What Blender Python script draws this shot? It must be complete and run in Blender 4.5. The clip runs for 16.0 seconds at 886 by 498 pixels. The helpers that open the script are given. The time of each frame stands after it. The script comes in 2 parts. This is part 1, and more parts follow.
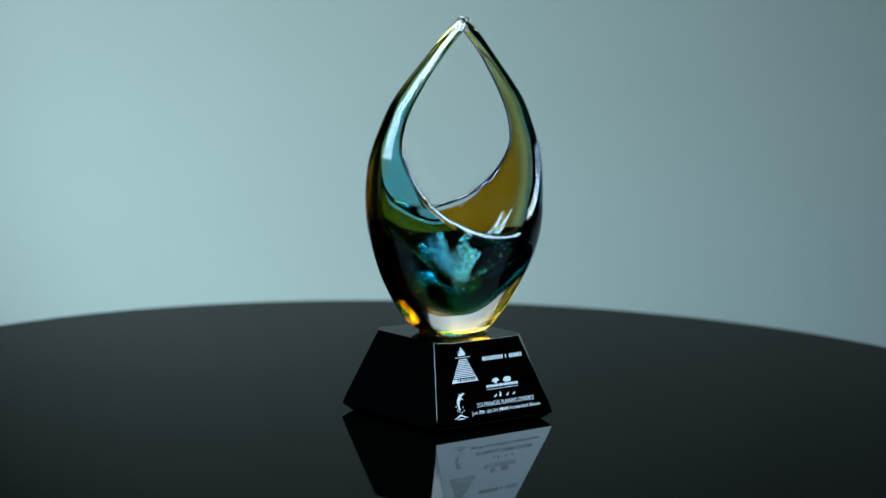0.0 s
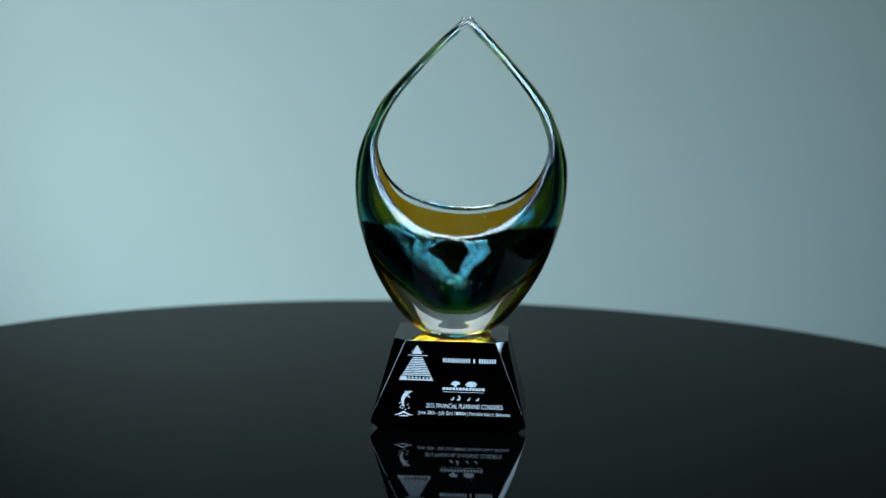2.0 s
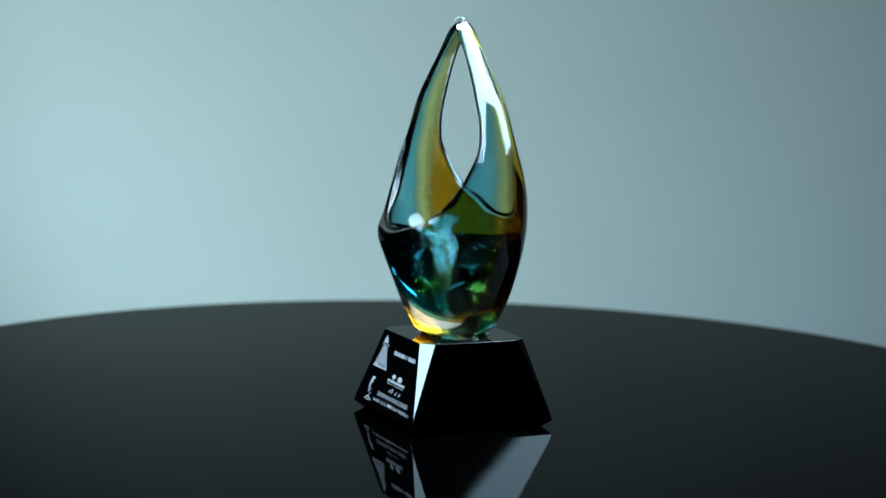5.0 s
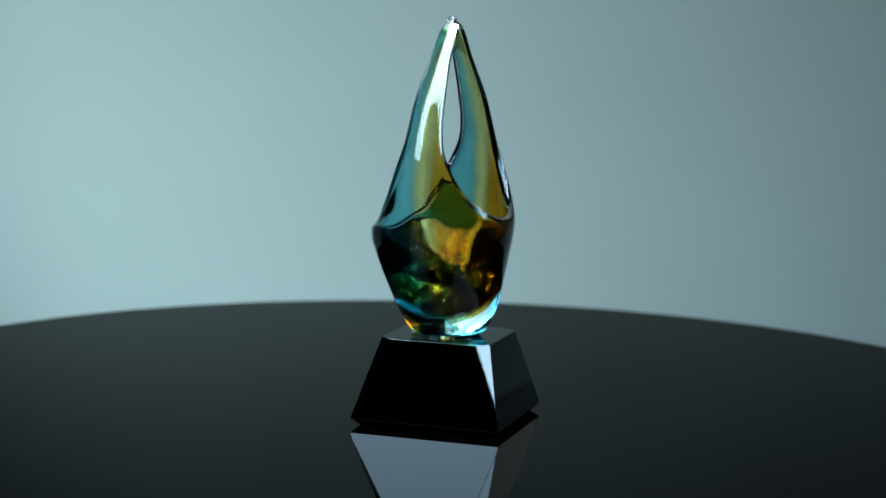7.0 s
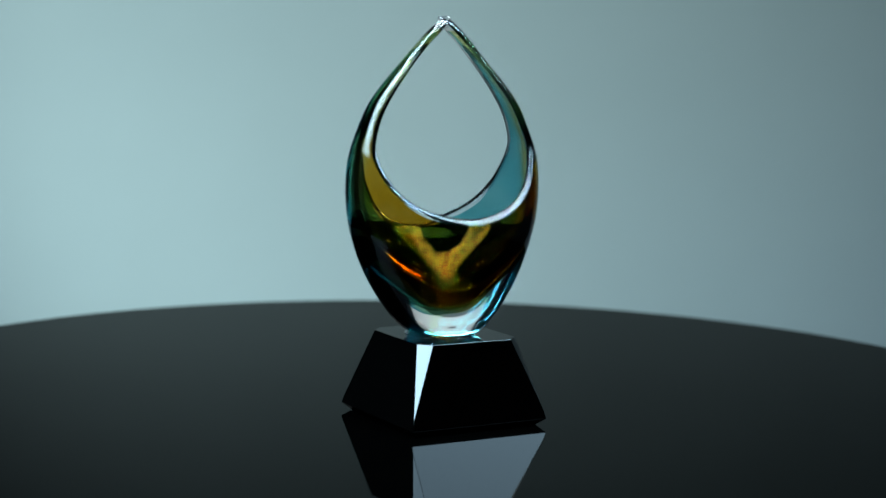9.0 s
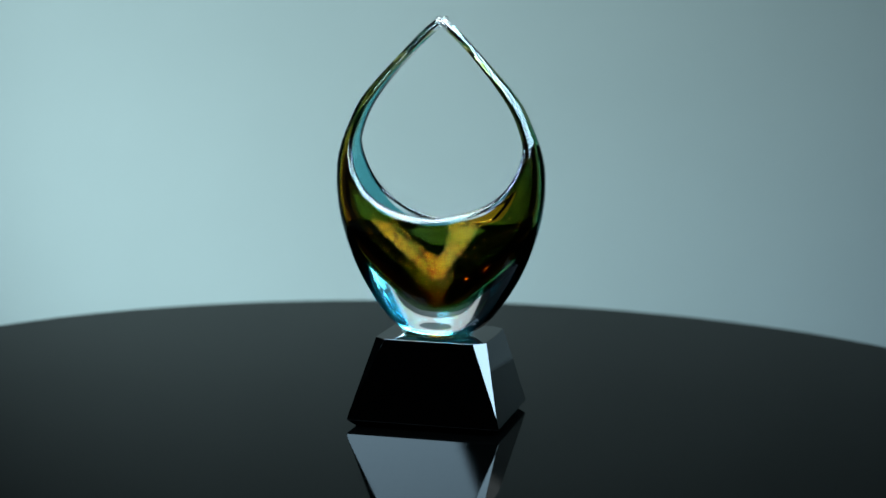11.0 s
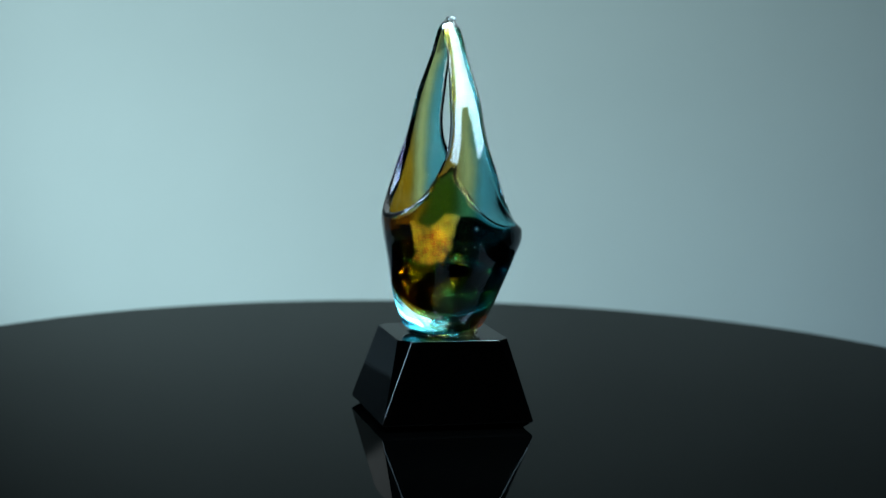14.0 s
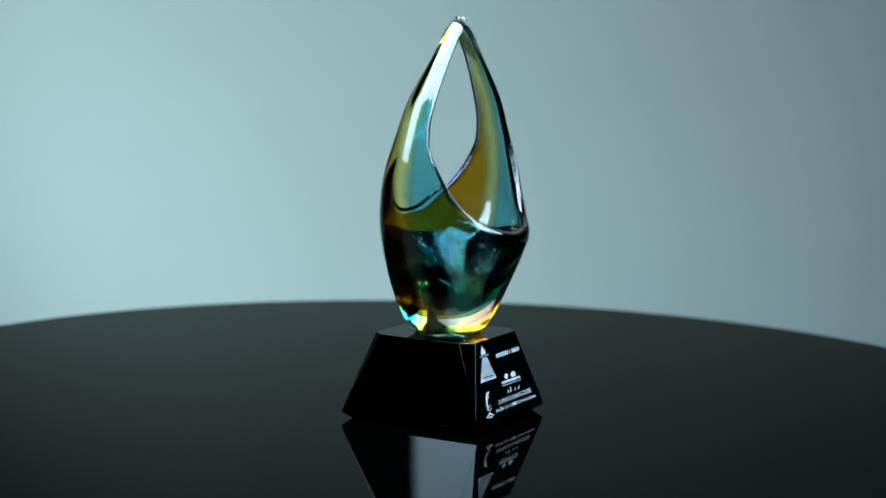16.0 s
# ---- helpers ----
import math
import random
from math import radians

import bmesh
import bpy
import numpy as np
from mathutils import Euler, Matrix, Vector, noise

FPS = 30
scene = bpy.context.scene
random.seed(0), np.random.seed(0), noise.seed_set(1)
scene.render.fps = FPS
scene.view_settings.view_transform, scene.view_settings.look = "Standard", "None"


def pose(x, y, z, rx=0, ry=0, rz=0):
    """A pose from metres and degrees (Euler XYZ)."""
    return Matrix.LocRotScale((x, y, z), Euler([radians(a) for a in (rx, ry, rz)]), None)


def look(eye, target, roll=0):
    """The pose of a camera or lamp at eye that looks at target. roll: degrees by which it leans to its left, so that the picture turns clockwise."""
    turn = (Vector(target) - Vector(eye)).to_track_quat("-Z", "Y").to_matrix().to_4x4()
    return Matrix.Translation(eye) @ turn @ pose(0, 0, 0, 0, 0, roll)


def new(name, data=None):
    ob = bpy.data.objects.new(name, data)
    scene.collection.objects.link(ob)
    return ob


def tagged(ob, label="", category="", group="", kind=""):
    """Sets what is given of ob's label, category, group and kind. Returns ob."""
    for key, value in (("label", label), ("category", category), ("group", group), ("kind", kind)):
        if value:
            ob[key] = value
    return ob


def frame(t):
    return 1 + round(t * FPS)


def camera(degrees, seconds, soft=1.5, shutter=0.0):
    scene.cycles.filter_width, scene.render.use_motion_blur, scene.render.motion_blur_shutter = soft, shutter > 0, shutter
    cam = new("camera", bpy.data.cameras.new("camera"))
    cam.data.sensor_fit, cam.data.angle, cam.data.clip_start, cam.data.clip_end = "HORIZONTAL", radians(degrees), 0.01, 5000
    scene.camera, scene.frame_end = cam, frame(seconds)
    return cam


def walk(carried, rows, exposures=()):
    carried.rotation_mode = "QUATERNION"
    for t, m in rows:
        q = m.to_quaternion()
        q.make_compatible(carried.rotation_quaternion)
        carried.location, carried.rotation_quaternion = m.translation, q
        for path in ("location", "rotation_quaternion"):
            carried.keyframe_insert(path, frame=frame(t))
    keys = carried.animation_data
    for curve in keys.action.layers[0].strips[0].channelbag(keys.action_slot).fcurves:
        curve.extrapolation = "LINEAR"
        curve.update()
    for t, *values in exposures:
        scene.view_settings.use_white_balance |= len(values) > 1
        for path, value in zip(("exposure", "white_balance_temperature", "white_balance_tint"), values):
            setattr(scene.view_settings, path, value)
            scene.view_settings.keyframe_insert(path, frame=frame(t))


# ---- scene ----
# ---------------------------------------------------------------- camera
EYE = Vector((0.0, -1.19923, 0.26437))
AIM = Vector((-0.00333, -0.20720, 0.13842))
cam = camera(27.2, 16.0, soft=1.5, shutter=0.4)
cam.data.dof.use_dof = True
cam.data.dof.focus_distance = 1.18
cam.data.dof.aperture_fstop = 6.0
walk(cam, [(0.0, look(EYE, AIM, 1.388)), (16.0, look(EYE, AIM, 1.388))],
     exposures=[(0.0, 0.0), (2.1, 0.0), (2.5, 0.18), (4.2, 0.18), (6.3, -0.02), (8.4, -0.06), (9.2, 0.0), (11.3, 0.12), (16.0, 0.12)])

# ---------------------------------------------------------------- light
world = bpy.data.worlds.new("studio_air")
scene.world = world
world.use_nodes = True
world.node_tree.nodes["Background"].inputs[0].default_value = (0.55, 0.75, 0.85, 1)
world.node_tree.nodes["Background"].inputs[1].default_value = 0.006


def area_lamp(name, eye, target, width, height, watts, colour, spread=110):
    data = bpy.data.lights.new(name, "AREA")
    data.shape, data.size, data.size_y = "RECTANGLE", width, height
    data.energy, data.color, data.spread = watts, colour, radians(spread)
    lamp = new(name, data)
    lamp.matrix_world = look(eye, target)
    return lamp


AWARD_MID = (0, 0, 0.13)
# two softboxes above the camera, one to each side
area_lamp("softbox_left", (-0.609, -0.623, 1.095), AWARD_MID, 0.72, 1.34, 18, (0.50, 0.79, 1.0), 88)
area_lamp("softbox_right", (0.846, -0.102, 1.117), AWARD_MID, 1.03, 1.28, 33, (0.50, 0.79, 1.0))
# a wide softbox overhead
area_lamp("softbox_overhead", (0.0, 0.03, 1.55), (0.0, 0.0, 0.1), 1.1, 1.55, 35, (0.80, 0.96, 1.0))
# added dim fill between the backdrop and overhead softbox, to brighten the clear glass
area_lamp("rear_fill", (0.0, 1.35, 0.90), AWARD_MID, 1.6, 0.80, 0.80, (0.84, 0.97, 1.0))
# a spot lamp low behind the table that washes the backdrop from the left
spot = bpy.data.lights.new("backdrop_spot", "SPOT")
spot.energy, spot.color, spot.spot_size, spot.spot_blend, spot.shadow_soft_size = 260, (0.67, 0.97, 1.0), radians(60), 1.0, 0.10
new("backdrop_spot", spot).matrix_world = look((-1.85, 0.70, -0.38), (-0.26, 3.2, 0.17))


# ---------------------------------------------------------------- materials
def material(name):
    m = bpy.data.materials.new(name)
    m.use_nodes = True
    nt = m.node_tree
    return m, nt, nt.nodes["Principled BSDF"]


def noise_node(nt, scale, detail=4.0, rough=0.55, space="Object"):
    co = nt.nodes.new("ShaderNodeTexCoord")
    n = nt.nodes.new("ShaderNodeTexNoise")
    n.inputs["Scale"].default_value = scale
    n.inputs["Detail"].default_value = detail
    n.inputs["Roughness"].default_value = rough
    nt.links.new(co.outputs[space], n.inputs["Vector"])
    return n


def mapped(nt, socket, lo, hi, a=0.3, b=0.7):
    r = nt.nodes.new("ShaderNodeMapRange")
    r.inputs["From Min"].default_value, r.inputs["From Max"].default_value = a, b
    r.inputs["To Min"].default_value, r.inputs["To Max"].default_value = lo, hi
    nt.links.new(socket, r.inputs["Value"])
    return r.outputs["Result"]


def mixed(nt, fac, a, b):
    x = nt.nodes.new("ShaderNodeMix")
    x.data_type = "RGBA"
    for key, value in (("A", a), ("B", b)):
        if isinstance(value, tuple):
            x.inputs[key].default_value = (*value, 1)
        else:
            nt.links.new(value, x.inputs[key])
    nt.links.new(fac, x.inputs["Factor"])
    return x.outputs["Result"]


def surface(name, a, b, rough, scale, spread=0.08, bump=0.0, fine=400.0, ior=1.5):
    """Two close colours at a large scale, roughness at a fine one, and a fine relief."""
    m, nt, p = material(name)
    big, small = noise_node(nt, scale), noise_node(nt, fine)
    nt.links.new(mixed(nt, mapped(nt, big.outputs["Fac"], 0, 1), a, b), p.inputs["Base Color"])
    nt.links.new(mapped(nt, small.outputs["Fac"], max(rough - spread, 0), rough + spread), p.inputs["Roughness"])
    p.inputs["IOR"].default_value = ior
    if bump:
        bn = nt.nodes.new("ShaderNodeBump")
        bn.inputs["Strength"].default_value, bn.inputs["Distance"].default_value = bump, 0.001
        nt.links.new(small.outputs["Fac"], bn.inputs["Height"])
        nt.links.new(bn.outputs["Normal"], p.inputs["Normal"])
    return m


BACKDROP = surface("seamless_paper", (0.62, 0.66, 0.67), (0.66, 0.70, 0.71), 0.9, 1.5, bump=0.05)
STUDIO = surface("dark_studio_wall", (0.030, 0.031, 0.032), (0.042, 0.043, 0.045), 0.85, 2.0, bump=0.1)
BACK_WALL = surface("grey_back_wall", (0.32, 0.325, 0.33), (0.36, 0.365, 0.37), 0.85, 2.0, bump=0.1)
BLACKOUT = surface("black_studio_paint", (0.018, 0.019, 0.020), (0.026, 0.027, 0.028), 0.85, 2.0, bump=0.1)
TABLE = surface("black_gloss_tabletop", (0.00008, 0.0001, 0.0001), (0.00016, 0.00018, 0.00018), 0.035, 9.0, spread=0.012, fine=60.0, ior=1.12)
METAL = surface("dark_steel", (0.03, 0.03, 0.03), (0.05, 0.05, 0.05), 0.4, 20.0)
CRYSTAL = surface("black_crystal", (0.00004, 0.00004, 0.00004), (0.00008, 0.00008, 0.00008), 0.012, 60.0, spread=0.006, ior=1.62)
ETCHED = surface("frosted_white_etching", (0.32, 0.32, 0.34), (0.17, 0.17, 0.19), 0.75, 900.0, bump=0.2, fine=3000.0)


def clear_glass():
    m, nt, p = material("clear_art_glass")
    p.inputs["Base Color"].default_value = (0.985, 0.995, 0.995, 1)
    p.inputs["Roughness"].default_value = 0.0
    p.inputs["Transmission Weight"].default_value = 1.0
    p.inputs["IOR"].default_value = 1.5
    return m


def cased_colour():
    """The colour laid inside the clear glass: teal in front, amber behind, with a soft streaked seam."""
    m, nt, p = material("teal_and_amber_glass_colour")
    co = nt.nodes.new("ShaderNodeTexCoord")
    xyz = nt.nodes.new("ShaderNodeSeparateXYZ")
    nt.links.new(co.outputs["Object"], xyz.inputs[0])
    streak = noise_node(nt, 60.0, 3.0)
    wobble = nt.nodes.new("ShaderNodeMath")
    wobble.operation = "MULTIPLY_ADD"
    wobble.inputs[1].default_value = 0.006
    nt.links.new(streak.outputs["Fac"], wobble.inputs[0])
    nt.links.new(xyz.outputs["Y"], wobble.inputs[2])
    fac = mapped(nt, wobble.outputs[0], 0, 1, -0.0045, 0.0135)
    # the amber thins out towards the tip
    thin = mapped(nt, xyz.outputs["Z"], 0, 1, 0.15, 0.24)
    amber = mixed(nt, thin, (0.69, 0.475, 0.10), (0.80, 0.67, 0.32))
    # and both colours lie thickest under the bowl
    thick = mapped(nt, xyz.outputs["Z"], 1, 0, 0.078, 0.104)
    amber = mixed(nt, thick, amber, (0.56, 0.36, 0.055))
    teal = mixed(nt, thick, (0.37, 0.695, 0.735), (0.28, 0.61, 0.655))
    tint = mixed(nt, fac, teal, amber)
    # soft drifts where the colour was drawn thinner
    drift = noise_node(nt, 38.0, 2.0)
    tint = mixed(nt, mapped(nt, drift.outputs["Fac"], 0.0, 0.13, 0.45, 0.75), tint, (0.97, 0.97, 0.95))
    # a pale line of nearly bare glass where the two colours meet
    off = nt.nodes.new("ShaderNodeMath")
    off.operation = "SUBTRACT"
    off.inputs[1].default_value = 0.0045
    nt.links.new(wobble.outputs[0], off.inputs[0])
    away = nt.nodes.new("ShaderNodeMath")
    away.operation = "ABSOLUTE"
    nt.links.new(off.outputs[0], away.inputs[0])
    tint = mixed(nt, mapped(nt, away.outputs[0], 0.75, 0.0, 0.0008, 0.0060), tint, (0.88, 0.84, 0.50))
    pane = nt.nodes.new("ShaderNodeBsdfTransparent")
    nt.links.new(tint, pane.inputs["Color"])
    nt.links.new(pane.outputs[0], nt.nodes["Material Output"].inputs["Surface"])
    nt.nodes.remove(p)
    return m


GLASS, COLOUR = clear_glass(), cased_colour()


# ---------------------------------------------------------------- mesh helpers
def part(name, bm, mat, parent=None, label="", smooth=False):
    me = bpy.data.meshes.new(name)
    bm.to_mesh(me)
    bm.free()
    return part_of(name, me, mat, parent, label, smooth)


def part_of(name, me, mat, parent=None, label="", smooth=False):
    me.materials.append(mat)
    if smooth:
        me.polygons.foreach_set("use_smooth", [True] * len(me.polygons))
    ob = new(name, me)
    ob.parent = parent
    if label:
        tagged(ob, label)
    return ob


def box(bm, x0, x1, y0, y1, z0, z1):
    v = bmesh.ops.create_cube(bm, size=1)["verts"]
    for q in v:
        q.co = Vector(((x0 + x1) / 2 + q.co.x * (x1 - x0), (y0 + y1) / 2 + q.co.y * (y1 - y0), (z0 + z1) / 2 + q.co.z * (z1 - z0)))
    return v


def lathe(bm, profile, steps=192, centre=(0, 0)):
    """A closed solid turned from (radius, height) pairs."""
    rings = []
    for r, z in profile:
        if r < 1e-6:
            rings.append([bm.verts.new((centre[0], centre[1], z))])
        else:
            rings.append([bm.verts.new((centre[0] + r * math.cos(2 * math.pi * k / steps), centre[1] + r * math.sin(2 * math.pi * k / steps), z)) for k in range(steps)])
    for lo, hi in zip(rings, rings[1:]):
        for k in range(steps):
            j = (k + 1) % steps
            ring = [lo[0]] if len(lo) == 1 else [lo[k], lo[j]]
            ring += [hi[0]] if len(hi) == 1 else [hi[j], hi[k]]
            bm.faces.new(ring)
    bmesh.ops.recalc_face_normals(bm, faces=bm.faces)


# ---------------------------------------------------------------- studio
FLOOR_Z = -0.76


def studio():
    def slab(name, *dims, mat=STUDIO, label="", category=""):
        bm = bmesh.new()
        box(bm, *dims)
        tagged(part(name, bm, mat), label, category, kind="structure")

    slab("floor", -3.2, 3.2, -3.0, 3.25, FLOOR_Z - 0.1, FLOOR_Z, label="dark grey studio floor under the table", category="floor")
    slab("ceiling", -3.2, 3.2, -3.0, 3.25, 2.4, 2.5, mat=BLACKOUT, label="matt black painted studio ceiling", category="ceiling")
    slab("wall_south", -3.2, 3.2, -3.1, -3.0, FLOOR_Z, 2.4, mat=BLACKOUT, label="matt black painted studio wall", category="wall")
    slab("wall_north", -3.2, 3.2, 3.25, 3.35, FLOOR_Z, 2.4, mat=BACK_WALL, label="grey painted studio wall", category="wall")
    slab("wall_west", -3.3, -3.2, -3.0, 3.25, FLOOR_Z, 2.4, label="dark grey painted studio wall", category="wall")
    slab("wall_east", 3.2, 3.3, -3.0, 3.25, FLOOR_Z, 2.4, label="dark grey painted studio wall", category="wall")
    # paper sweep: a flat sheet that curves onto the floor
    bm = bmesh.new()
    line = [(3.2, 0.41), (3.2, 0.2), (3.2, -0.45)]
    line += [(3.2 - 0.30 * (1 - math.cos(a)), -0.45 - 0.30 * math.sin(a)) for a in np.linspace(0.15, math.pi / 2, 10)]
    line += [(2.3, -0.75)]
    back = [(y + 0.004, z - 0.004) for y, z in reversed(line)]
    rows = [[bm.verts.new((x, y, z)) for y, z in line + back] for x in (-2.6, 2.6)]
    n = len(rows[0])
    for k in range(n):
        j = (k + 1) % n
        bm.faces.new((rows[0][k], rows[1][k], rows[1][j], rows[0][j]))
    for row in rows:
        for k in range(n // 2 - 1):
            bm.faces.new((row[k], row[k + 1], row[n - 2 - k], row[n - 1 - k]))
    bmesh.ops.recalc_face_normals(bm, faces=bm.faces)
    tagged(part("backdrop", bm, BACKDROP), "pale blue-grey seamless paper backdrop, softly lit", "backdrop", kind="structure")


def round_table():
    table = tagged(new("round_table"), "round table with a polished black mirror-like top", "table")
    table.location = (-0.003, 0.045, FLOOR_Z)
    h = -FLOOR_Z
    bm = bmesh.new()
    r = 0.455
    edge = [(r - 0.004 + 0.004 * math.sin(a), h - 0.004 + 0.004 * math.cos(a)) for a in np.linspace(0, math.pi / 2, 6)]
    low = [(r - 0.004 + 0.004 * math.cos(a), h - 0.018 - 0.004 * math.sin(a)) for a in np.linspace(0, math.pi / 2, 6)]
    lathe(bm, [(0, h)] + edge + low + [(0, h - 0.022)], 256)
    top = part("tabletop", bm, TABLE, table, "polished black round tabletop", smooth=True)
    mod = top.modifiers.new("edges", "WEIGHTED_NORMAL")
    mod.keep_sharp = False
    bm = bmesh.new()
    lathe(bm, [(0, h - 0.022), (0.10, h - 0.022), (0.10, h - 0.03), (0.04, h - 0.04), (0.035, h - 0.1), (0.035, 0.06), (0.05, 0.03), (0, 0.03)], 48)
    part("column", bm, METAL, table)
    bm = bmesh.new()
    lathe(bm, [(0, 0.03), (0.20, 0.026), (0.27, 0.012), (0.27, 0.0), (0, 0.0)], 64)
    part("foot_plate", bm, METAL, table)
    return table


# ---------------------------------------------------------------- the award
BASE_X, BASE_Y = 0.00367, 0.00269      # plinth's centre, off the turning axis
HALF_FOOT, HALF_TOP = 0.05, 0.03674    # plinth's half widths
FOOT_Z, TOP_Z, APEX_Z = 0.0046, 0.0565, 0.0098
CUT = 0.0077                           # corner facet's cut along the top edge
SLOPE = math.hypot(TOP_Z - FOOT_Z, HALF_FOOT - HALF_TOP)


def plinth(award):
    bm = bmesh.new()
    for sx in (-1, 1):
        for sy in (-1, 1):
            q = (APEX_Z - FOOT_Z) / (TOP_Z - FOOT_Z)
            r = HALF_FOOT + (HALF_TOP - HALF_FOOT) * q
            inset = HALF_FOOT - 0.0052
            for co in ((sx * (HALF_TOP - CUT), sy * HALF_TOP, TOP_Z), (sx * HALF_TOP, sy * (HALF_TOP - CUT), TOP_Z),
                       (sx * r, sy * r, APEX_Z), (sx * HALF_FOOT, sy * HALF_FOOT, FOOT_Z), (sx * inset, sy * inset, 0.0)):
                bm.verts.new(co)
    bmesh.ops.convex_hull(bm, input=bm.verts[:])
    bmesh.ops.dissolve_limit(bm, angle_limit=radians(0.8), verts=bm.verts[:], edges=bm.edges[:])
    bmesh.ops.bevel(bm, geom=bm.edges[:], offset=0.0002, segments=3, affect="EDGES", clamp_overlap=True)
    bmesh.ops.recalc_face_normals(bm, faces=bm.faces)
    ob = part("plinth", bm, CRYSTAL, award, "polished black crystal plinth with bevelled corners", smooth=True)
    ob.modifiers.new("edges", "WEIGHTED_NORMAL").weight = 100
    ob.location = (BASE_X, BASE_Y, 0)
    return ob


# --- glass: a field over height profiles, turned into a smooth mesh
def profile(z, knots, soft=0.0035):
    """A smooth curve through (height, value) knots."""
    fine = np.arange(0.03, 0.29, 0.00025)
    zs, vs = np.array(knots).T
    d = np.diff(vs) / np.diff(zs)
    m = np.concatenate([[d[0]], np.where(d[:-1] * d[1:] > 0, 2 * d[:-1] * d[1:] / (d[:-1] + d[1:] + 1e-12), 0), [d[-1]]])
    k = np.clip(np.searchsorted(zs, fine) - 1, 0, len(d) - 1)
    h = zs[k + 1] - zs[k]
    t = np.clip((fine - zs[k]) / h, 0, 1)
    v = vs[k] * (1 + 2 * t) * (1 - t) ** 2 + h * m[k] * t * (1 - t) ** 2 + vs[k + 1] * t * t * (3 - 2 * t) + h * m[k + 1] * t * t * (t - 1)
    lo, hi = (vs[1] - vs[0]) / (zs[1] - zs[0]), (vs[-1] - vs[-2]) / (zs[-1] - zs[-2])
    v = np.where(fine < zs[0], vs[0] + lo * (fine - zs[0]), v)
    v = np.where(fine > zs[-1], vs[-1] + hi * (fine - zs[-1]), v)
    n = int(soft / 0.00025 * 3)
    w = np.exp(-0.5 * (np.arange(-n, n + 1) * 0.00025 / soft) ** 2)
    v = np.convolve(np.pad(v, n, mode="edge"), w / w.sum(), mode="valid")
    return np.interp(z, fine, v)


WIDE = [(0.0560, 0.0185), (0.0600, 0.0275), (0.0667, 0.0345), (0.083, 0.0466), (0.1025, 0.0573), (0.121, 0.0640), (0.138, 0.0682), (0.155, 0.0698),
        (0.166, 0.0696), (0.180, 0.0668), (0.195, 0.0610), (0.208, 0.0548), (0.220, 0.0455), (0.238, 0.0290), (0.2515, 0.0160), (0.258, 0.0095), (0.2625, 0.004)]
FRONT = [(0.0560, 0.0175), (0.0600, 0.0262), (0.0728, 0.0325), (0.0885, 0.0380), (0.1064, 0.0455), (0.120, 0.0512), (0.128, 0.0515), (0.1343, 0.0450),
         (0.1431, 0.0400), (0.160, 0.0375), (0.180, 0.0320), (0.2078, 0.0255), (0.2361, 0.0160), (0.253, 0.0105), (0.259, 0.0075), (0.2635, 0.001)]
BACK = [(0.0560, 0.0175), (0.0600, 0.0258), (0.0694, 0.0295), (0.0816, 0.0325), (0.1035, 0.0356), (0.1205, 0.0388), (0.1325, 0.0402), (0.139, 0.0385),
        (0.1467, 0.0370), (0.1633, 0.0350), (0.180, 0.0305), (0.2037, 0.0235), (0.2344, 0.0120), (0.253, 0.0070), (0.259, 0.0050), (0.2635, 0.000)]
HOLE = [(0.120, 0.0560), (0.150, 0.0572), (0.160, 0.0574), (0.178, 0.0570), (0.189, 0.0544), (0.203, 0.0486), (0.2185, 0.0379), (0.2335, 0.0248), (0.250, 0.0092), (0.2575, 0.0006), (0.2625, -0.007)]
BOWL_X = [(0.066, 0.0045), (0.0745, 0.0082), (0.080, 0.0128), (0.086, 0.0187), (0.100, 0.0338), (0.112, 0.0462), (0.122, 0.0538), (0.132, 0.0582), (0.145, 0.0610), (0.160, 0.0620), (0.180, 0.0603), (0.195, 0.0548),
          (0.208, 0.0492), (0.220, 0.0405), (0.238, 0.0245), (0.2515, 0.0086), (0.2570, 0.0006), (0.2625, -0.007)]
BOWL_F = [(0.066, 0.0045), (0.0745, 0.0078), (0.080, 0.0128), (0.088, 0.0212), (0.096, 0.0284), (0.106, 0.0353), (0.118, 0.0414), (0.128, 0.0453), (0.1343, 0.0410), (0.1431, 0.0345),
          (0.160, 0.0310), (0.180, 0.0258), (0.2078, 0.0195), (0.2361, 0.0110), (0.255, 0.0070), (0.262, 0.006)]
BOWL_B = [(0.066, 0.0040), (0.0745, 0.0068), (0.080, 0.0105), (0.088, 0.0170), (0.096, 0.0231), (0.106, 0.0288), (0.118, 0.0328), (0.1325, 0.0350), (0.139, 0.0330), (0.1467, 0.0310),
          (0.1633, 0.0285), (0.180, 0.0240), (0.2037, 0.0170), (0.2344, 0.0072), (0.255, 0.0045), (0.262, 0.004)]
LIP_F, LIP_B = 0.1268, 0.1368


def smooth_max(a, b, k):
    h = np.maximum(k - np.abs(a - b), 0) / k
    return np.maximum(a, b) + h * h * k * 0.25


def step_up(v, lo, hi):
    t = np.clip((v - lo) / (hi - lo), 0, 1)
    return t * t * (3 - 2 * t)


def oval(x, y, a, b):
    """Rough distance to an upright oval column; a column narrower than nothing is far away."""
    gone = np.minimum(np.minimum(a, b), 0)
    a, b = np.maximum(a, 4e-4), np.maximum(b, 4e-4)
    k0 = np.sqrt((x / a) ** 2 + (y / b) ** 2)
    k1 = np.sqrt((x / a ** 2) ** 2 + (y / b ** 2) ** 2) + 1e-9
    return np.maximum(k0 * (k0 - 1) / k1, -np.minimum(a, b)) - gone


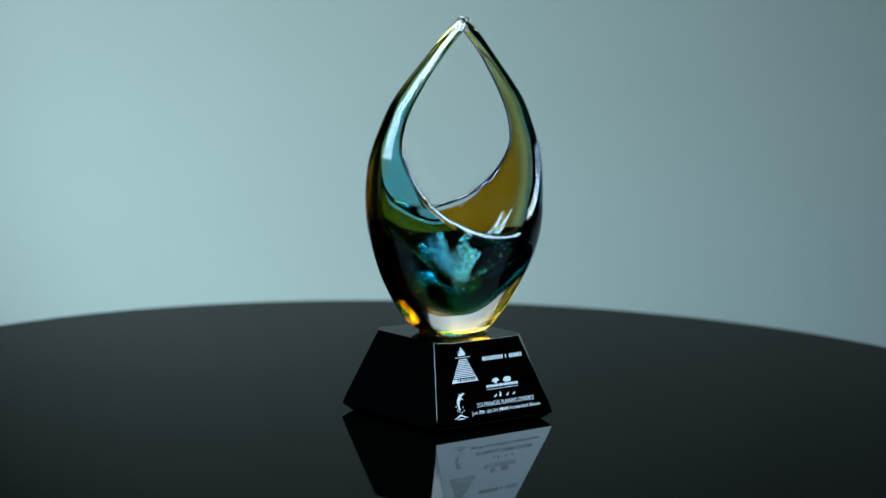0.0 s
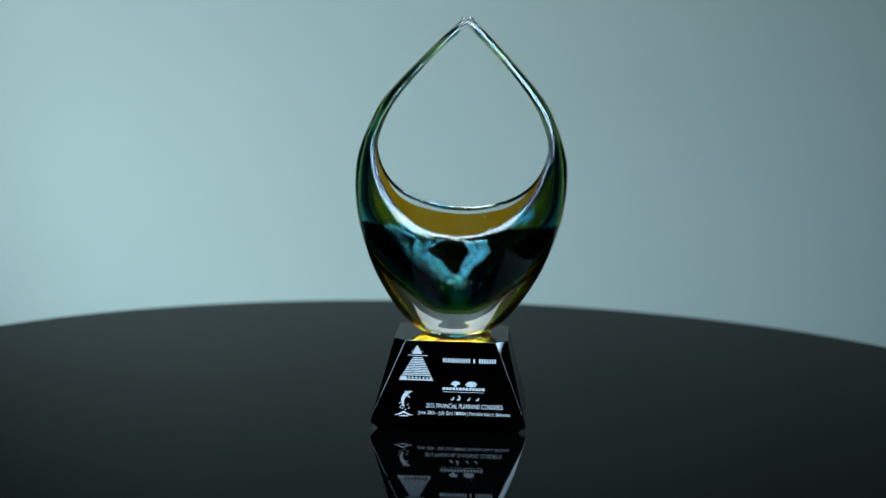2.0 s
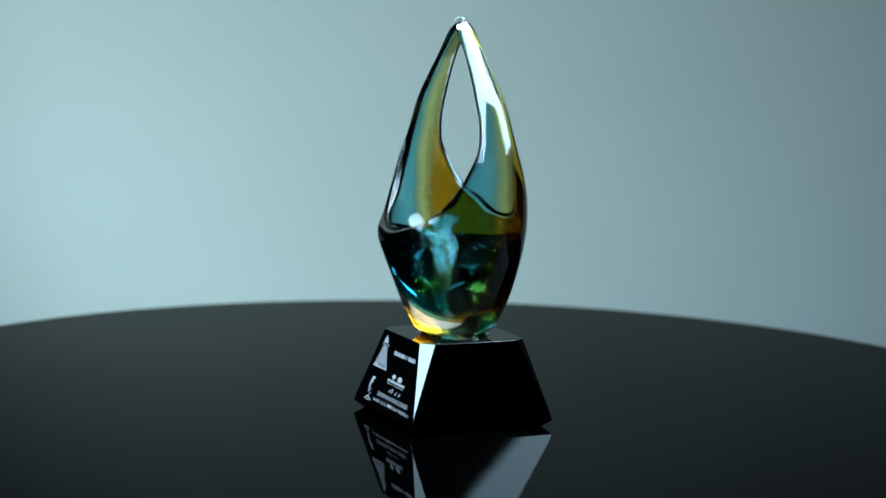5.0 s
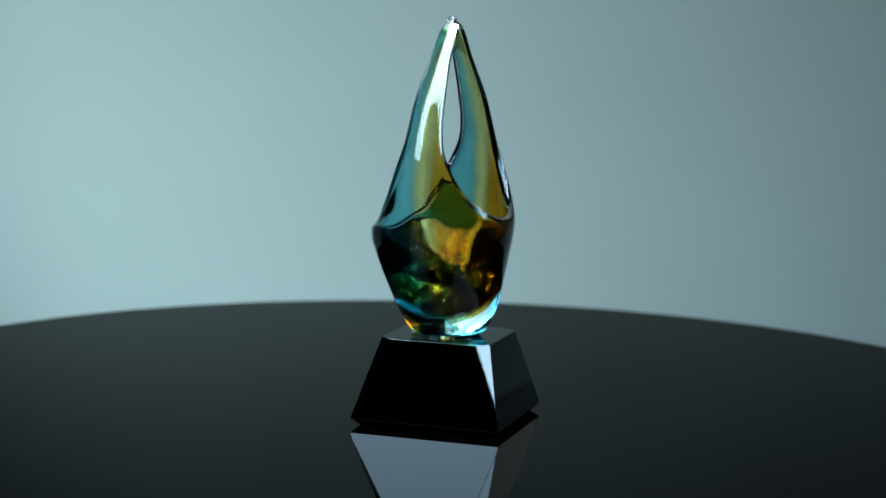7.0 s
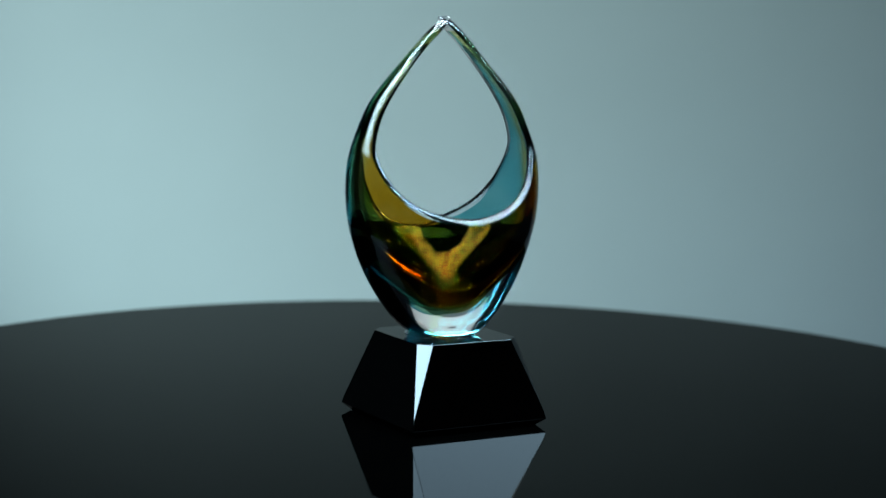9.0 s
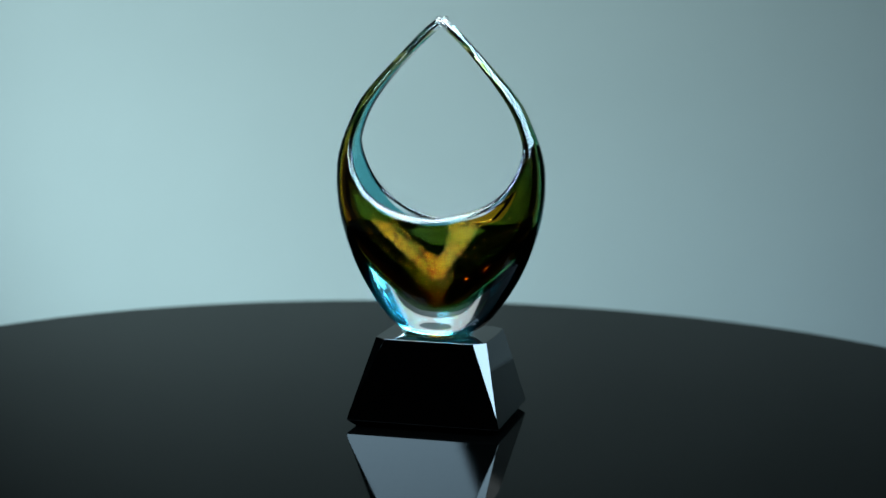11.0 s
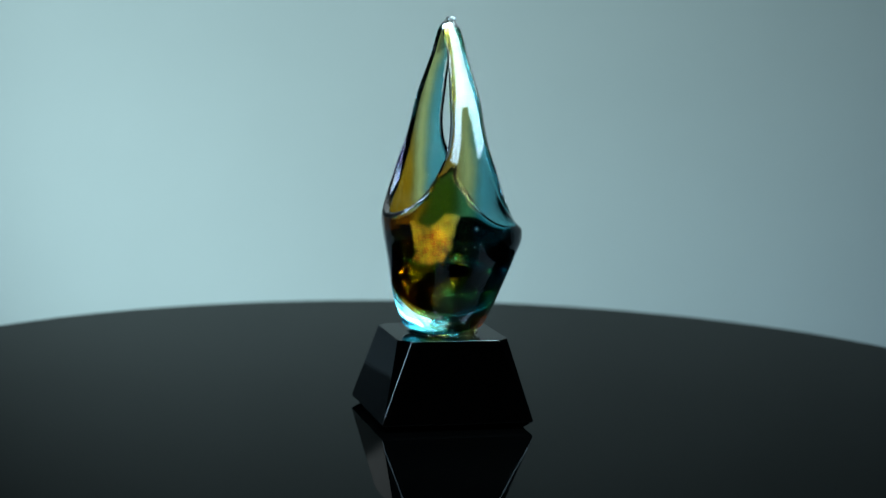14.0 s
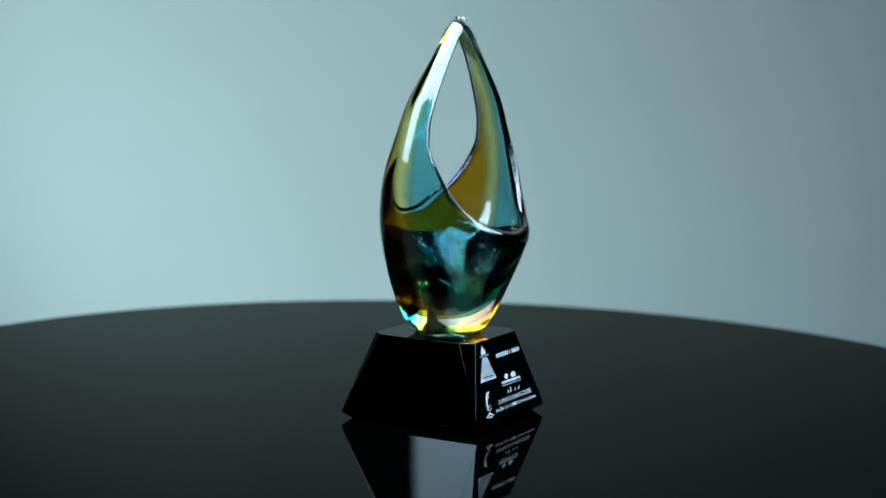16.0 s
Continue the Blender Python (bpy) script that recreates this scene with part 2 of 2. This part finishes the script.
def fields(x, y, z):
    """The outer pod and the hollow, negative inside."""
    x = x - 0.0012 - 0.018 * (z - 0.06)
    ahead = y < 0
    # the shoulder is crisp in the middle and melts away towards the sides; the body under it is smooth
    w = step_up(np.abs(x), 0.012, 0.050)
    u = step_up(z, 0.108, 0.120)
    depth = []
    for knots in (FRONT, BACK):
        crisp = profile(z, knots, 0.0075) * (1 - u) + profile(z, knots, 0.0028) * u
        foot = 1 - step_up(z, 0.060, 0.072)
        crisp = crisp * (1 - foot) + profile(z, knots, 0.0028) * foot
        depth.append(crisp * (1 - w) + profile(z, knots, 0.014) * w)
    pod = oval(x, y, profile(z, WIDE), np.where(ahead, depth[0], depth[1]))
    pod = smooth_max(smooth_max(pod, 0.0572 - z, 0.004), z - 0.2632, 0.003)
    # the hollow is smoothly blown below and crisp at the lip
    u = step_up(z, 0.112, 0.126)
    half = [profile(z, knots, 0.0055) * (1 - u) + profile(z, knots, 0.0022) * u for knots in (BOWL_X, BOWL_F, BOWL_B)]
    bowl = oval(x, y, half[0], np.where(ahead, half[1], half[2]))
    bowl = smooth_max(bowl, 0.0786 - z, 0.009)
    side = (np.abs(x) - profile(z, HOLE)) * 0.85
    s = np.clip(y / 0.012, -1, 1) * 0.5 + 0.5
    s = s * s * (3 - 2 * s)
    curve = 9.4 + (6.5 - 9.4) * s
    floor_z = (LIP_F + (LIP_B - LIP_F) * s + curve * x * x - z) / np.sqrt(1 + (2 * curve * x) ** 2)
    gap = smooth_max(side, floor_z, 0.022)
    return pod, -smooth_max(-bowl, -gap, 0.003), gap


def glass_field(x, y, z):
    pod, hollow, gap = fields(x, y, z)
    return smooth_max(pod, -hollow, 0.0052)


def colour_field(x, y, z):
    pod, hollow, gap = fields(x, y, z)
    f = smooth_max(pod + 0.0013, -hollow + 0.0012, 0.0015)
    # the lip is left clear
    f = smooth_max(f, 0.0012 + 0.0034 * (1 - step_up(np.abs(x), 0.030, 0.056)) * (1 - step_up(z, 0.150, 0.175)) - gap, 0.0015)
    return smooth_max(smooth_max(f, hollow - 0.0036, 0.003), z - 0.2600, 0.003)


def skin(field, lo, hi, step):
    """Surface nets over a grid, each vertex then drawn onto the true surface."""
    axes = [np.arange(a, b + step, step) for a, b in zip(lo, hi)]
    f = np.stack([field(*np.meshgrid(axes[0], axes[1], zz, indexing="ij")) for zz in axes[2]], axis=2)[..., 0]
    n = np.array(f.shape)
    neg = f < 0
    total, count = np.zeros((*(n - 1), 3)), np.zeros(n - 1)
    corner = lambda i, j, k: (slice(i, n[0] - 1 + i), slice(j, n[1] - 1 + j), slice(k, n[2] - 1 + k))
    for d in range(3):
        u, v = [e for e in range(3) if e != d]
        for a in (0, 1):
            for b in (0, 1):
                c0 = [0, 0, 0]
                c0[u], c0[v] = a, b
                c1 = list(c0)
                c1[d] = 1
                f0, f1 = f[corner(*c0)], f[corner(*c1)]
                hit = (f0 < 0) != (f1 < 0)
                s = np.where(hit, f0 / np.where(hit, f0 - f1, 1), 0)
                for e in range(3):
                    total[..., e] += np.where(hit, s if e == d else c0[e], 0)
                count += hit
    live = count > 0
    index = np.full(n - 1, -1)
    index[live] = np.arange(live.sum())
    cell = np.argwhere(live)
    co = np.array([a[0] for a in axes]) + (cell + total[live] / count[live][:, None]) * step
    quads = []
    for d in range(3):
        u, v = (d + 1) % 3, (d + 2) % 3
        a = [slice(None)] * 3
        b = [slice(None)] * 3
        a[d], b[d] = slice(0, n[d] - 1), slice(1, n[d])
        cross = neg[tuple(a)] != neg[tuple(b)]
        at = np.argwhere(cross)
        at = at[(at[:, u] > 0) & (at[:, v] > 0) & (at[:, u] < n[u] - 1) & (at[:, v] < n[v] - 1)]
        inward = neg[tuple(at.T)]
        eu, ev = np.eye(3, dtype=int)[u], np.eye(3, dtype=int)[v]
        q = np.stack([index[tuple((at - o).T)] for o in (0 * eu, eu, eu + ev, ev)], axis=1)
        quads.append(np.where(inward[:, None], q, q[:, ::-1]))
    quads = np.concatenate(quads)
    e = step * 0.25
    for _ in range(4):
        g = np.stack([(field(*(co + e * np.eye(3)[k]).T) - field(*(co - e * np.eye(3)[k]).T)) / (2 * e) for k in range(3)], axis=1)
        move = g * (field(*co.T) / np.maximum((g * g).sum(1), 0.05))[:, None]
        co = co - np.clip(move, -step, step) * 0.8
    me = bpy.data.meshes.new("skin")
    me.from_pydata(co.tolist(), [], quads.tolist())
    me.validate()
    e = step * 0.6
    g = np.stack([field(*(co + e * np.eye(3)[k]).T) - field(*(co - e * np.eye(3)[k]).T) for k in range(3)], axis=1)
    g /= np.maximum(np.linalg.norm(g, axis=1, keepdims=True), 1e-9)
    me.polygons.foreach_set("use_smooth", [True] * len(me.polygons))
    me.normals_split_custom_set_from_vertices(g.tolist())
    return me


def glass_sculpture(award):
    me = skin(glass_field, (-0.076, -0.058, 0.0540), (0.079, 0.047, 0.2670), 0.0008)
    glass = part_of("glass_sculpture", me, GLASS, award, "flame-shaped open vessel of clear cased art glass", smooth=True)
    glass.location = (BASE_X, BASE_Y, 0)
    me = skin(colour_field, (-0.076, -0.058, 0.0640), (0.079, 0.047, 0.2560), 0.00115)
    part_of("colour_core", me, COLOUR, glass, "teal front and amber back colour inside the glass", smooth=True)
    bm = bmesh.new()
    lathe(bm, [(0, 0.0592), (0.0165, 0.0592), (0.0190, 0.0585), (0.0235, 0.0570), (0.0238, 0.0566), (0, 0.0566)], 96, (0.0025, -0.001))
    part("glass_foot", bm, GLASS, glass, "short flared clear glass foot", smooth=True)
    # small melted beads where the two arms meet
    for side, r in ((-1, 0.0021), (1, 0.0018)):
        bm = bmesh.new()
        bmesh.ops.create_uvsphere(bm, u_segments=20, v_segments=12, radius=r)
        for v in bm.verts:
            v.co = Vector((v.co.x + 0.0048 + side * 0.0023, v.co.y * 1.5 - 0.002, v.co.z + 0.2628))
        part("tip_bead", bm, GLASS, glass, "clear melted glass bead at the tip", smooth=True)
    return glass


# --- etched front of the plinth: u across, v up the slope, in millimetres
LIFT = 0.00012


def on_face(u, v, lift=LIFT):
    s = v / 1000 / SLOPE
    out = Vector((0, -(TOP_Z - FOOT_Z) / SLOPE, (HALF_FOOT - HALF_TOP) / SLOPE))
    return Vector((u / 1000, -HALF_FOOT + (HALF_FOOT - HALF_TOP) * s, FOOT_Z + (TOP_Z - FOOT_Z) * s)) + out * lift


def shape(bm, outline):
    """A thin raised plate on the face with this outline."""
    n = len(outline)
    top = [bm.verts.new(on_face(u, v)) for u, v in outline]
    low = [bm.verts.new(on_face(u, v, -0.0001)) for u, v in outline]
    bm.faces.new(top)
    for k in range(n):
        bm.faces.new((top[k], low[k], low[(k + 1) % n], top[(k + 1) % n]))


def bar(bm, u0, u1, v0, v1):
    shape(bm, [(u0, v0), (u1, v0), (u1, v1), (u0, v1)])


def stroke(bm, points, widths):
    """A bent tapering stroke."""
    left, right = [], []
    for k, (u, v) in enumerate(points):
        a, b = points[max(k - 1, 0)], points[min(k + 1, len(points) - 1)]
        d = Vector((b[0] - a[0], b[1] - a[1])).normalized() * widths[k] / 2
        left.append((u - d.y, v + d.x))
        right.append((u + d.y, v - d.x))
    for k in range(len(points) - 1):
        shape(bm, [right[k], right[k + 1], left[k + 1], left[k]])


def lettering(name, text, u0, u1, v0, cap, parent):
    """One etched line, fitted between u0 and u1 with capitals cap high."""
    cu = bpy.data.curves.new(name, "FONT")
    cu.body, cu.size, cu.extrude, cu.offset = text, 1.0, 0.0, 0.004
    ob = new(name, cu)
    bpy.context.view_layer.update()
    me = bpy.data.meshes.new_from_object(ob.evaluated_get(bpy.context.evaluated_depsgraph_get()))
    bpy.data.objects.remove(ob)
    co = np.array([v.co[:] for v in me.vertices])
    lo, hi = co[:, 0].min(), co[:, 0].max()
    for v in me.vertices:
        v.co = on_face(u0 + (v.co.x - lo) / (hi - lo) * (u1 - u0), v0 + v.co.y / 0.70 * cap)
    return part_of(name, me, ETCHED, parent)


def etching(base):
    # stepped pyramid emblem with a radiant cap
    bm = bmesh.new()
    shape(bm, [(-24.6, 44.9), (-18.2, 44.9), (-21.4, 50.6)])
    for k in range(7):
        a = radians(20 + k * 23.3)
        stroke(bm, [(-21.3 + 2.6 * math.cos(a), 45.0 + 2.6 * math.sin(a)), (-21.3 + 4.4 * math.cos(a), 45.0 + 4.4 * math.sin(a))], (0.35, 0.12))
    bar(bm, -27.2, -14.4, 43.65, 44.05)
    rows = 11
    for k in range(rows):
        v1, v0 = 42.7 - k * 1.13, 42.7 - k * 1.13 - 0.66
        edge = lambda v: (-23.9 - (42.7 - v) * 0.575, -17.6 + (42.7 - v) * 0.50)
        (l1, r1), (l0, r0) = edge(v1), edge(v0)
        shape(bm, [(l0, v0), (r0, v0), (r1, v1), (l1, v1)])
    shape(bm, [(-32.5, 27.8), (-10.1, 27.8), (-10.6, 28.6), (-32.0, 28.6)])
    bar(bm, -31.6, -27.4, 28.6, 30.2)
    for k in range(6):
        bar(bm, -26.6 + k * 2.35, -25.4 + k * 2.35, 28.9, 30.0)
    bar(bm, -12.6, -11.0, 28.6, 30.2)
    part("pyramid_emblem", bm, ETCHED, base, "etched white stepped pyramid emblem")
    # winner's line as bars
    bm = bmesh.new()
    for u0, count in ((-4.4, 11), (15.1, 1), (18.8, 7)):
        for k in range(count):
            bar(bm, u0 + k * 1.64, u0 + k * 1.64 + 1.05, 39.9, 42.6)
    part("name_bar", bm, ETCHED, base, "etched white bars")
    # crest of plain shapes over a double rule
    bm = bmesh.new()
    for k in range(13):
        bar(bm, -4.1 + k * 2.13, -2.5 + k * 2.13, 22.2, 23.9)
    bar(bm, -4.1, 23.1, 20.9, 21.2)
    for u, w in ((4.0, 1.0), (14.0, 1.25)):
        shape(bm, [(u - 3.0 * w, 25.6), (u - 1.0, 25.4), (u - 0.7, 24.3), (u + 0.9, 24.3), (u + 1.0, 25.5), (u + 3.2 * w, 25.9),
                   (u + 2.6 * w, 27.4), (u + 0.6, 28.1), (u - 1.6 * w, 27.6)])
    bar(bm, 11.2, 17.4, 24.6, 25.6)
    for u in (2.6, 6.6, 13.0, 18.6):
        stroke(bm, [(u - 1.2, 16.0), (u + 0.2, 16.1), (u + 0.8, 17.6)], (0.5, 0.9, 0.7))
    bar(bm, 6.4, 7.1, 16.4, 18.8)
    part("crest_emblem", bm, ETCHED, base, "etched white crest of plain shapes and rules")
    # leaping fish emblem over a splash
    bm = bmesh.new()
    stroke(bm, [(-23.4, 20.6), (-25.4, 20.3), (-27.6, 18.8), (-29.2, 16.4), (-29.6, 13.8), (-29.0, 11.8), (-28.0, 10.6)], (0.4, 1.3, 2.3, 2.4, 1.7, 1.0, 0.4))
    stroke(bm, [(-26.6, 19.8), (-28.4, 20.9)], (1.2, 0.3))
    stroke(bm, [(-26.6, 18.0), (-25.0, 16.6)], (1.0, 0.3))
    stroke(bm, [(-29.0, 12.0), (-30.6, 11.0)], (0.9, 0.3))
    for u, v in ((-31.6, 12.4), (-31.0, 9.8), (-26.4, 11.6), (-25.6, 9.4), (-29.6, 9.2), (-27.6, 8.4)):
        stroke(bm, [(u, v), (u + 0.5, v + 1.2)], (0.7, 0.3))
    stroke(bm, [(-34.2, 5.2), (-31.4, 5.9), (-28.6, 7.4), (-25.8, 5.9), (-22.8, 5.2)], (0.3, 0.8, 1.1, 0.8, 0.3))
    stroke(bm, [(-31.6, 4.7), (-28.6, 4.9), (-25.6, 4.6)], (0.4, 0.9, 0.4))
    part("leaping_fish_emblem", bm, ETCHED, base, "etched white leaping fish over a splash")
    lettering("event_line", "2015 FINANCIAL PLANNING CONGRESS", -14.3, 35.1, 10.5, 2.9, base)
    lettering("date_line", "June 28th - July 2nd |", -19.3, 4.2, 6.3, 2.3, base)
    bm = bmesh.new()
    for k in range(7):
        bar(bm, 5.0 + k * 0.95, 5.6 + k * 0.95, 6.4, 8.3)
    part("venue_bar", bm, ETCHED, base, "row of small etched white bars")
    lettering("place_line", "| Paradise Island, Bahamas", 12.2, 39.9, 6.3, 2.3, base)


studio()
round_table()
award = tagged(new("glass_award"), "teal and amber glass award on a black plinth, slowly turning", "award")
base = plinth(award)
glass_sculpture(award)
etching(base)


# ---------------------------------------------------------------- what moves
def motions():
    """The award turns clockwise, seen from above, at a steady rate."""
    rows = []
    for k in range(33):
        t = k * 0.5
        rows.append((t, pose(0, 0, 0, 0, 0, 40.03 - 21.106 * t)))
    walk(award, rows)


motions()
